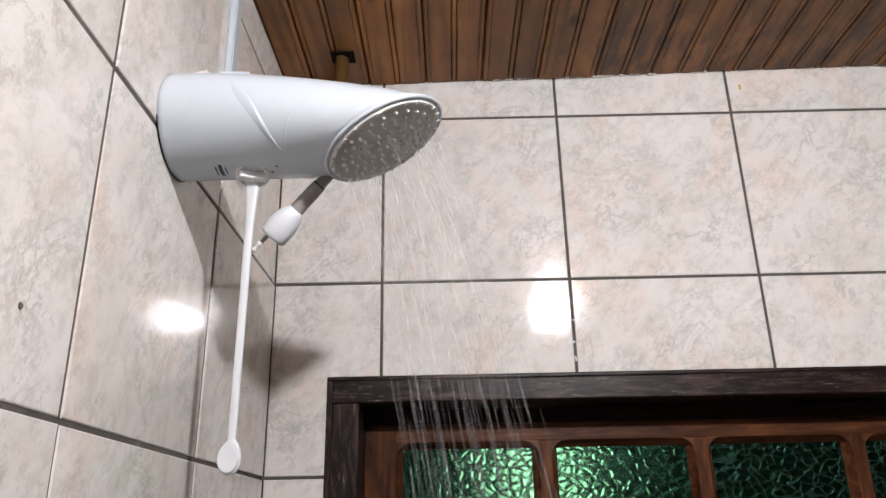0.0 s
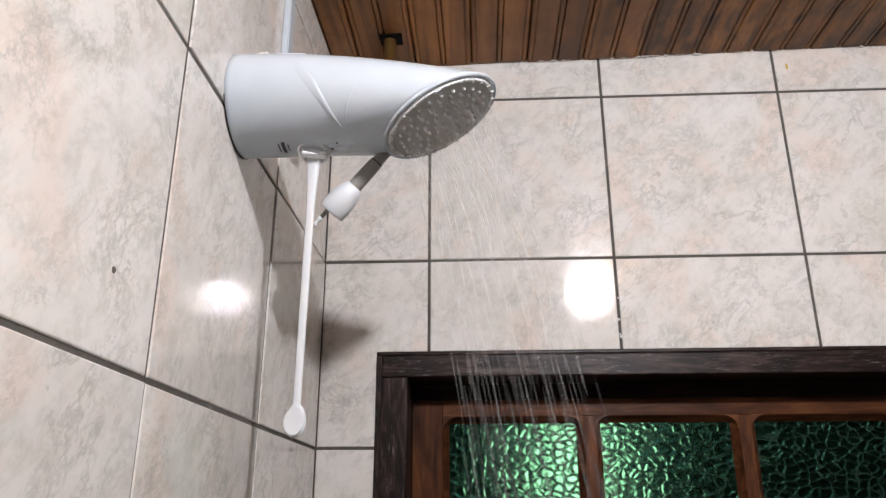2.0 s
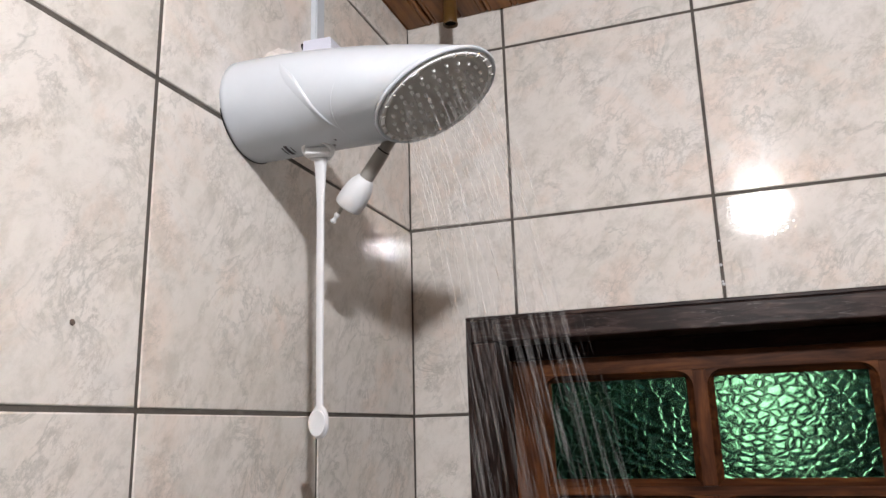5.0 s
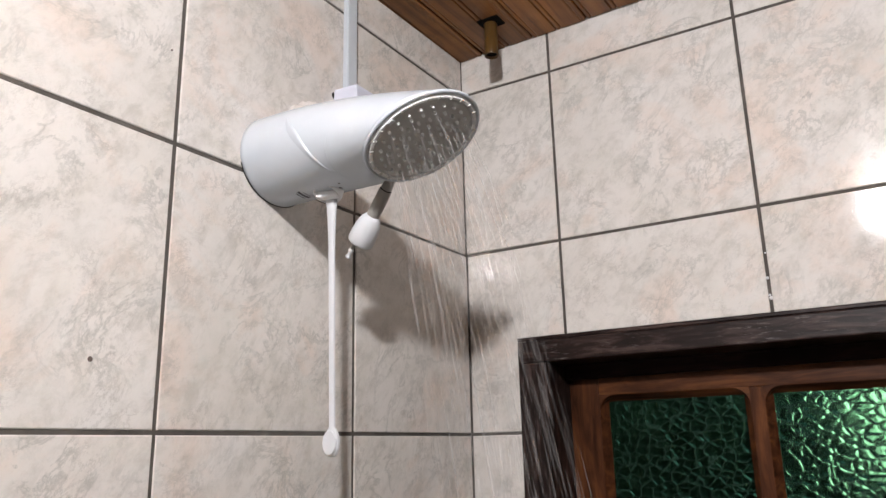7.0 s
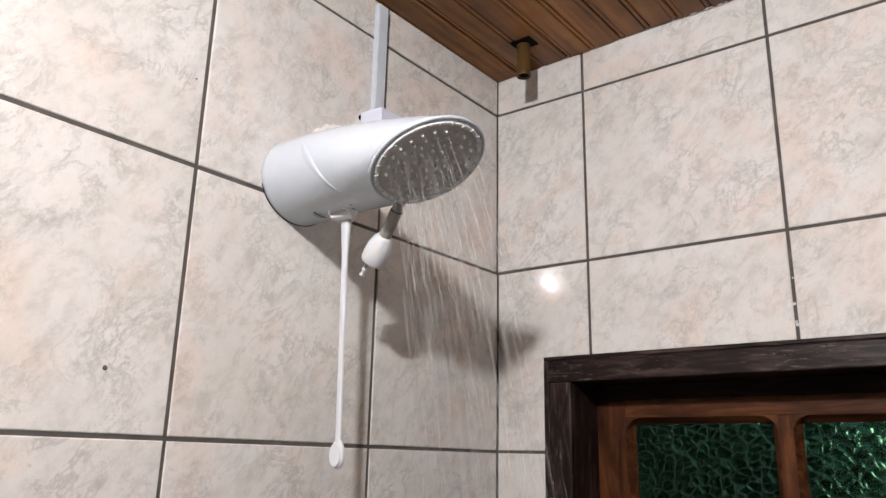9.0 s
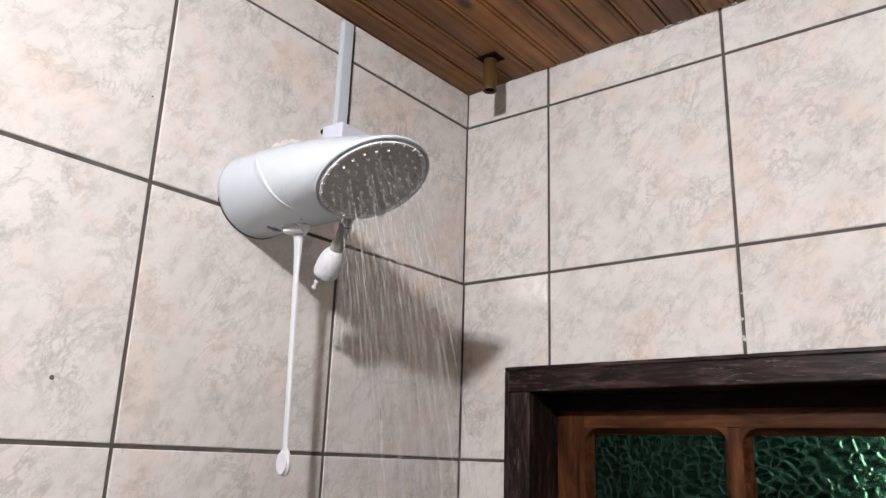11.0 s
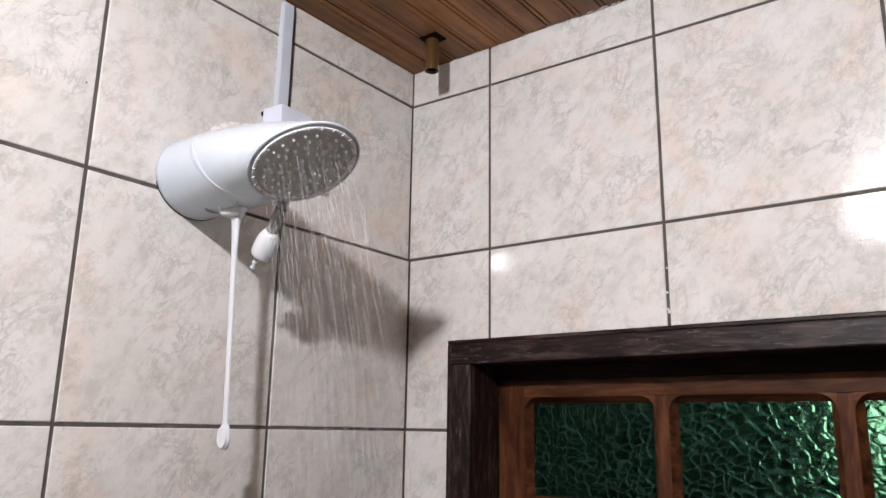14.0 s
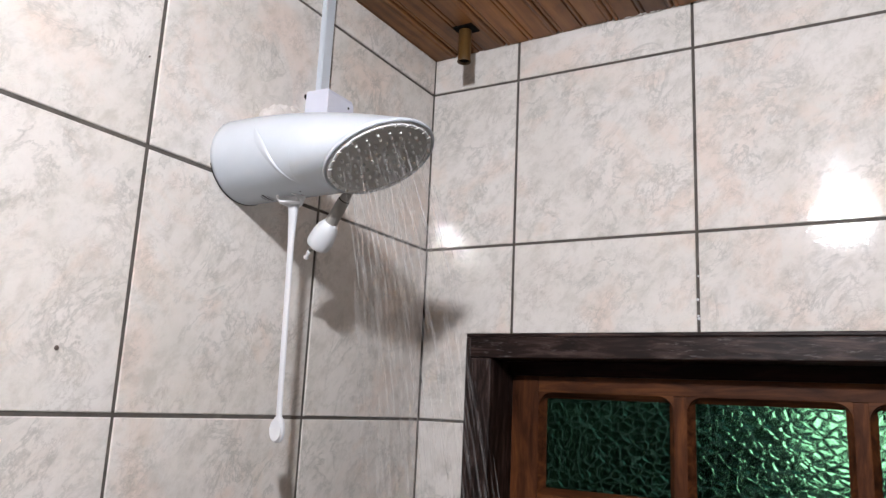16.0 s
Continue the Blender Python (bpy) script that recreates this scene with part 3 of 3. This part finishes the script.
loft(bm, rings)
bmesh.ops.transform(bm, matrix=Matrix.Translation((0.0925, 0.016, 0)) @ pose(0, 0, 0, 0, 0, -6) @ Matrix.Translation((-0.0925, -0.016, 0)), verts=bm.verts)
lever = part("lever", bm, MATT_WHITE, shower, "long thin white lever with spoon end", True)
bm = bmesh.new()
d = pose(0, 0, 0, 0, 0, -6).to_3x3()
c = Vector((0.0822, 0.0290, -0.3725))
rows = [[c + d @ Vector((0.0118 * f * math.cos(a), -0.0036 - h, 0.0155 * f * math.sin(a))) for a in [2 * math.pi * i / 20 for i in range(20)]] for f, h in ((0.98, 0.0), (0.92, 0.0008), (0.82, 0.0008), (0.6, 0.0001))]
loft(bm, rows)
part("spoon_rim", bm, MATT_WHITE, lever, "", True)
# grey outlet tube with its white hand-spray plug
A, B = Vector((0.174, 0.029, -0.052)), Vector((0.117, 0.049, -0.108))
ax = (B - A).normalized()
tube = part("outlet_tube", lathe(bmesh.new(), A, ax, [(0, 0.0068), (0.018, 0.0072), (0.0182, 0.0084), (0.05, 0.0088), (0.074, 0.0088)], 20), TUBE, shower, "light grey outlet tube", True)
part("collar", lathe(bmesh.new(), A + ax * 0.0168, ax, [(0, 0.0074), (0.0012, 0.0078), (0.0016, 0.0074)], 20), BLACK, tube)
cap = part("plug", lathe(bmesh.new(), A + ax * 0.057, ax, [(0, 0.0092), (0.003, 0.0112), (0.009, 0.0142), (0.018, 0.0166), (0.030, 0.0176), (0.0400, 0.0174), (0.0425, 0.0164), (0.0428, 0.0152), (0.0428, 0.0150), (0.0400, 0.0142), (0.0398, 0.004)], 24), MATT_WHITE, shower, "white plastic plug", True)
end = A + ax * 0.096
pin = end + Vector((-0.004, -0.005, 0))
part("pin", lathe(bmesh.new(), pin, ax, [(0, 0.0030), (0.014, 0.0026), (0.0142, 0.0022)], 12), TUBE, cap, "", True)
part("clip", lathe(bmesh.new(), pin + ax * 0.014, ax, [(0, 0.0022), (0.003, 0.0040), (0.006, 0.0024), (0.010, 0.0024), (0.012, 0.0042), (0.0145, 0.0028)], 10), MATT_WHITE, cap, "", True)
part("screw", lathe(bmesh.new(), end + Vector((0.005, 0.004, 0.0)), ax, [(-0.002, 0.0044), (0.003, 0.0036), (0.005, 0.002)], 10), BLACK, cap, "dark rusty screw")

# ---- falling water ----
rng = random.Random(11)
streams, drops = bmesh.new(), bmesh.new()
for at, radius, ang in NOZZLES:
    if rng.random() < 0.28:
        continue
    start = OFF + at + PN * 0.003
    spread = radius / 0.055
    v0 = rng.uniform(1.3, 1.6)
    d0 = (Vector((0.37, 0, -0.93)) + PU * (0.07 * spread * math.cos(ang)) + Vector((0, 0.07 * spread * math.sin(ang), 0))).normalized() * v0
    d0 += Vector((rng.gauss(0, 0.02), rng.gauss(0, 0.02), 0))
    t = rng.uniform(0, 0.01)
    while t < 0.34:
        low = t > 0.075
        length = rng.uniform(0.008, 0.024) * (1.0 if not low else 1.5)
        w = rng.uniform(0.00035, 0.0006) if not low else rng.uniform(0.0008, 0.0021)
        wob = Vector((rng.gauss(0, 0.004), rng.gauss(0, 0.004), 0)) * min(1, t * 6)
        pts = []
        for k in range(5):
            tt = t + length * k / 4
            pts.append(start + d0 * tt + Vector((0, 0, -4.9 * tt * tt)) + wob)
        if pts[-1].z < 1.30 or pts[-1].y > -0.02:
            break
        prof = (0.15, 0.8, 1.0, 0.8, 0.15)
        loft(drops if low else streams, [[p + Vector((w * f * math.cos(a), w * f * math.sin(a), 0)) for a in (0.3, 1.35, 2.4, 3.44, 4.49, 5.54)] for p, f in zip(pts, prof)])
        t += length * rng.uniform(0.6, 1.4)
tagged(part("water_streams", streams, WATER, None, "", True), "thin clear water jets leaving the spray plate", "water", kind="stuff")
tagged(part("water_drops", drops, WATER_LOW, None, "", True), "faint streaks of breaking water falling below", "water", kind="stuff")

# ---- cable trunking, junction cover, sealant ----
trunk = tagged(empty("cable_trunking", (0.0, -0.3605, 2.49)), "white plastic cable trunking running up the tiled wall", "trunking")
bm = bmesh.new()
box(bm, (0.0005, -0.0110, 0.0), (0.0090, 0.0125, 0.2120), 0.0012)
part("channel", bm, WHITE, trunk)
bm = bmesh.new()
box(bm, (0.0092, -0.0098, 0.0), (0.0108, 0.0115, 0.2120), 0.0006)
part("lid", bm, WHITE, trunk)

cover = tagged(empty("junction_cover", (0.0, -0.358, 2.43)), "bluish white plastic cover where trunking meets the shower", "cover")
bm = bmesh.new()
loft(bm, [[Vector((x, y, z)) for x, y in ((0.0005, -0.034 * f), (0.044 * f, -0.031 * f), (0.044 * f, 0.036 * f), (0.0005, 0.040 * f))] for z, f in ((-0.03, 1.05), (0.045, 1.0), (0.060, 0.98), (0.066, 0.93))])
shell = part("shell", bm, LILAC, cover)
part("elbow", lathe(bmesh.new(), (0.018, 0.046, -0.03), (0, 0, 1), [(0, 0.024), (0.064, 0.024), (0.078, 0.019), (0.084, 0.009)], 20), MATT_WHITE, cover, "", True)
# black disc in place of the hole's dark depth
part("screw_hole", lathe(bmesh.new(), (0.0435, 0.022, 0.050), (1, 0, 0), [(0, 0.0020), (0.0012, 0.0020)], 8), BLACK, cover)
tagged(part("grime_spot", lathe(bmesh.new(), (0.0002, -0.391, 2.486), (1, 0, 0), [(0, 0.0055), (0.0006, 0.0035)], 7), BLACK), "black grime on the tile beside the cover", "stain", kind="structure")

rng = random.Random(3)
for y, z, r in ((-0.482, 2.410, 0.011), (-0.466, 2.420, 0.012), (-0.450, 2.4265, 0.012), (-0.432, 2.430, 0.012), (-0.414, 2.430, 0.011), (-0.398, 2.429, 0.011), (-0.384, 2.428, 0.010), (-0.322, 2.430, 0.012), (-0.304, 2.426, 0.012), (-0.288, 2.418, 0.011)):
    bm = bmesh.new()
    bmesh.ops.create_icosphere(bm, subdivisions=3, radius=1.0)
    for v in bm.verts:
        n = noise.noise(v.co * 2.3 + Vector((y * 90, 0, 0))) + 0.6 * noise.noise(v.co * 5.5 + Vector((0, y * 70, 0)))
        v.co = v.co * (1 + 0.28 * n)
        v.co = Vector((0.012 + v.co.x * 0.011, y + v.co.y * r * 1.35, z + 0.007 + v.co.z * r * 1.15))
    tagged(part("sealant_lump", bm, PUTTY, None, "", True), "crumpled whitish sealant above the shower", "sealant", "sealant above the shower")

# ---- stub of pipe in a hole of the ceiling ----
PX, PY = 0.1225, -0.096
pz = ceiling_z(PX, PY)
pipe = tagged(empty("pipe_stub", (PX, PY, 2.652)), "stained ochre plastic pipe stub hanging from the ceiling", "pipe")
bm = bmesh.new()
n = 28
prof = [(0.075, 0.0122), (0.006, 0.0122), (0.0, 0.0135), (-0.001, 0.0130), (0.0, 0.0108), (0.07, 0.0104)]
loft(bm, [[Vector((r * math.cos(2 * math.pi * i / n), r * math.sin(2 * math.pi * i / n), z)) for i in range(n)] for z, r in prof], True, True)
part("tube", bm, OCHRE, pipe, "", True)
# no real stopper: a black disc imitates the dark hollow of the pipe
part("plug", lathe(bmesh.new(), (0, 0, 0.004), (0, 0, 1), [(0, 0.0106), (0.002, 0.0106)], 20), BLACK, pipe)
# solid black block gives the hole its darkness
tagged(boxed("ceiling_hole", (PX - 0.017, PY - 0.021, pz - 0.0012), (PX + 0.024, PY + 0.013, pz + 0.006), BLACK), "ragged dark hole in the boards round a pipe", "hole", kind="structure")

for y, z, k in ((-0.555, 2.380, 0.0015), (-0.543, 2.388, 0.0017)):
    tagged(part("grime_spot", lathe(bmesh.new(), (0.0002, y, z), (1, 0, 0), [(0, k), (0.0008, k * 0.7)], 7), BLACK), "black grime on the tile above the shower", "stain", kind="structure")

# ---- lamp ----
lamp = tagged(empty("ceiling_lamp", (BULB.x, BULB.y, ceiling_z(BULB.x, BULB.y))), "bare lit bulb tilted in a white ceiling holder", "lamp")
drop = BULB.z - lamp.location.z
part("holder", lathe(bmesh.new(), (0, 0, 0), (0, 0, -1), [(0, 0.045), (0.008, 0.045), (0.012, 0.024), (0.020, 0.022)], 24), MATT_WHITE, lamp, "", True)
# the globe leans towards the window and glows in front of its white collar
R = 0.040
LEAN = Vector((0.33, 0.53, -0.92)).normalized()
globe = Vector((0, 0, drop))
part("collar", lathe(bmesh.new(), globe - LEAN * (R * 1.15), LEAN, [(-0.006, 0.018), (0.0, 0.024), (R * 0.6, 0.035), (R * 0.98, R * 0.985), (R * 1.0, R * 0.9)], 32), MATT_WHITE, lamp, "", True)
part("bulb", lathe(bmesh.new(), globe, LEAN, [(R * math.sin(radians(d)) - 0.15 * R, R * math.cos(radians(d))) for d in (2, 10, 20, 30, 40, 50, 60, 70, 80, 88)], 32), BULB_GLOW, lamp, "glowing white bulb", True)

# ---- small marks on the walls ----
for name, y, z, r in (("drill_hole", -0.755, 2.052, 0.0029), ("drill_hole", -0.688, 2.425, 0.0013)):
    tagged(part(name, lathe(bmesh.new(), (0.0002, y, z), (1, 0, 0), [(0, r), (0.0010, r * 0.8)], 9), PLUGGED), "small dark hole in the tile", "hole", kind="structure")
tagged(part("yellow_mark", box(bmesh.new(), (0.884, -0.0008, 2.690), (0.888, 0.0, 2.702), 0.0003), YELLOW), "small yellow stain on the tile", "stain", kind="structure")


crumbs = bmesh.new()
for z, k in ((2.166, 0.0030), (2.1705, 0.0022), (2.197, 0.0026), (2.236, 0.0016)):
    lathe(crumbs, (0.5250 + 0.0008 * math.sin(z * 900), 0.0016, z), (0, -1, 0), [(0, k), (0.0012, k * 0.8), (0.0019, k * 0.3)], 7)
tagged(part("grout_crumbs", crumbs, MATT_WHITE), "white specks of plaster stuck in a joint", "stain", kind="structure")


# bits of plaster and paint left along the ends of the boards
rng = random.Random(21)
bits = bmesh.new()
for i in range(46):
    x = rng.uniform(0.36, 1.5) if i > 12 else rng.uniform(0.52, 0.72)
    k = rng.uniform(0.0008, 0.0020)
    c = Vector((x, -0.0035 - rng.uniform(0, 0.002), ceiling_z(x, 0) - rng.uniform(-0.0006, 0.0012)))
    long = rng.uniform(1.0, 4.0)
    loft(bits, [[c + Vector((k * long * u, k * f * math.cos(a), k * f * math.sin(a))) for a in (0.2, 1.4, 2.5, 3.8, 5.1)] for u, f in ((-1, 0.2), (-0.4, rng.uniform(0.7, 1.2)), (0.4, rng.uniform(0.5, 1.1)), (1, 0.2))])
tagged(part("plaster_bits", bits, PUTTY), "whitish plaster bits along the ragged ceiling edge", "plaster", kind="stuff")


# ---- tiles ----
def tile_mesh(w, h):
    """A tile of that size in the x-z plane, its face at y = 0, edges rounded off."""
    bm = bmesh.new()
    e = 0.0016

    def ring(ins, y):
        return [Vector(p) for p in ((ins, y, ins), (w - ins, y, ins), (w - ins, y, h - ins), (ins, y, h - ins))]
    loft(bm, [ring(0, 0.007), ring(0, e), ring(e * 0.35, e * 0.35), ring(e, 0)], False, True)
    me = bpy.data.meshes.new("tile")
    bmesh.ops.recalc_face_normals(bm, faces=bm.faces)
    bm.to_mesh(me)
    bm.free()
    me.materials.append(TILE)
    return me


tile_cache = {}
rng = random.Random(8)


def lay(parent, m, w, h, lean=0.0):
    """One tile; lean: degrees by which it turns about its edge farther from the corner."""
    key = (round(w, 4), round(h, 4))
    if key not in tile_cache:
        tile_cache[key] = tile_mesh(*key)
    ob = new("tile", tile_cache[key])
    ob.parent = parent
    ob.matrix_basis = m @ pose(0, rng.uniform(-0.0003, 0.0003) - (w * math.tan(radians(lean)) if lean > 0 else 0), 0, rng.uniform(-0.12, 0.12), 0, lean + rng.uniform(-0.12, 0.12))


zs = [0.001 + PITCH_Z * i for i in range(9)]
cols_left = [0.0, 0.3365, 0.6725] + [0.6725 + 0.3355 * i for i in range(1, 8)]
cols_back = [0.0, 0.192, 0.525, 0.861] + [0.861 + 0.3345 * i for i in range(1, 5)]
J = JOINT / 2
for i, a in enumerate(cols_left[:-1]):
    b_ = min(cols_left[i + 1], -ROOM_Y)
    for z in zs:
        top = min(z + PITCH_Z, 2.705 + 0.002)
        near = J if i else 0.0030
        lay(wall_left, Matrix.Translation((0, -b_ + J, z + J)) @ pose(0, 0, 0, 0, 0, 90), b_ - a - J - near, top - z - 2 * J if top - z > 0.2 else top - z - J + 0.010, 0 if i else -0.3)
for i, a in enumerate(cols_back[:-1]):
    b_ = min(cols_back[i + 1], ROOM_X)
    for z in zs:
        top = min(z + PITCH_Z, ceiling_z(b_, 0) + 0.012)
        lo, hi = z + J, top - (J if top - z > 0.2 else 0)
        xa, xb = a + (J if i else 0.0030), b_ - J
        pieces = [(xa, xb, lo, hi)]
        if xb > WX0 and xa < WX1 and hi > WZ0 and lo < WZ1:
            pieces = []
            if hi > WZ1 and xa < WX0:
                bm = bmesh.new()
                loft(bm, [[Vector(p) for p in ((xa + q, y, lo + q), (WX0 - 0.001 - q, y, lo + q), (WX0 - 0.001 - q, y, WZ1 + 0.001 + q), (xb - q, y, WZ1 + 0.001 + q), (xb - q, y, hi - q), (xa + q, y, hi - q))]
                          for q, y in ((0, 0.007), (0, 0.0016), (0.00056, 0.00056), (0.0016, 0))], False, True)
                part("tile", bm, TILE, wall_back)
                continue
            if hi > WZ1:
                pieces.append((max(xa, WX0 + 0.0), xb, WZ1 + 0.001, hi) if xa > WX0 else (xa, xb, WZ1 + 0.001, hi))
            if xa < WX0:
                pieces.append((xa, WX0 - 0.001, lo, min(hi, WZ1 + 0.001)))
            if xb > WX1:
                pieces.append((WX1 + 0.001, xb, lo, min(hi, WZ1 + 0.001)))
            if lo < WZ0 - 0.01:
                pieces.append((max(xa, WX0), min(xb, WX1), lo, WZ0 - 0.001))
        for p0, p1, q0, q1 in pieces:
            if p1 - p0 > 0.005 and q1 - q0 > 0.005:
                lay(wall_back, Matrix.Translation((p0, 0, q0)), p1 - p0, q1 - q0, 0 if i else 0.8)
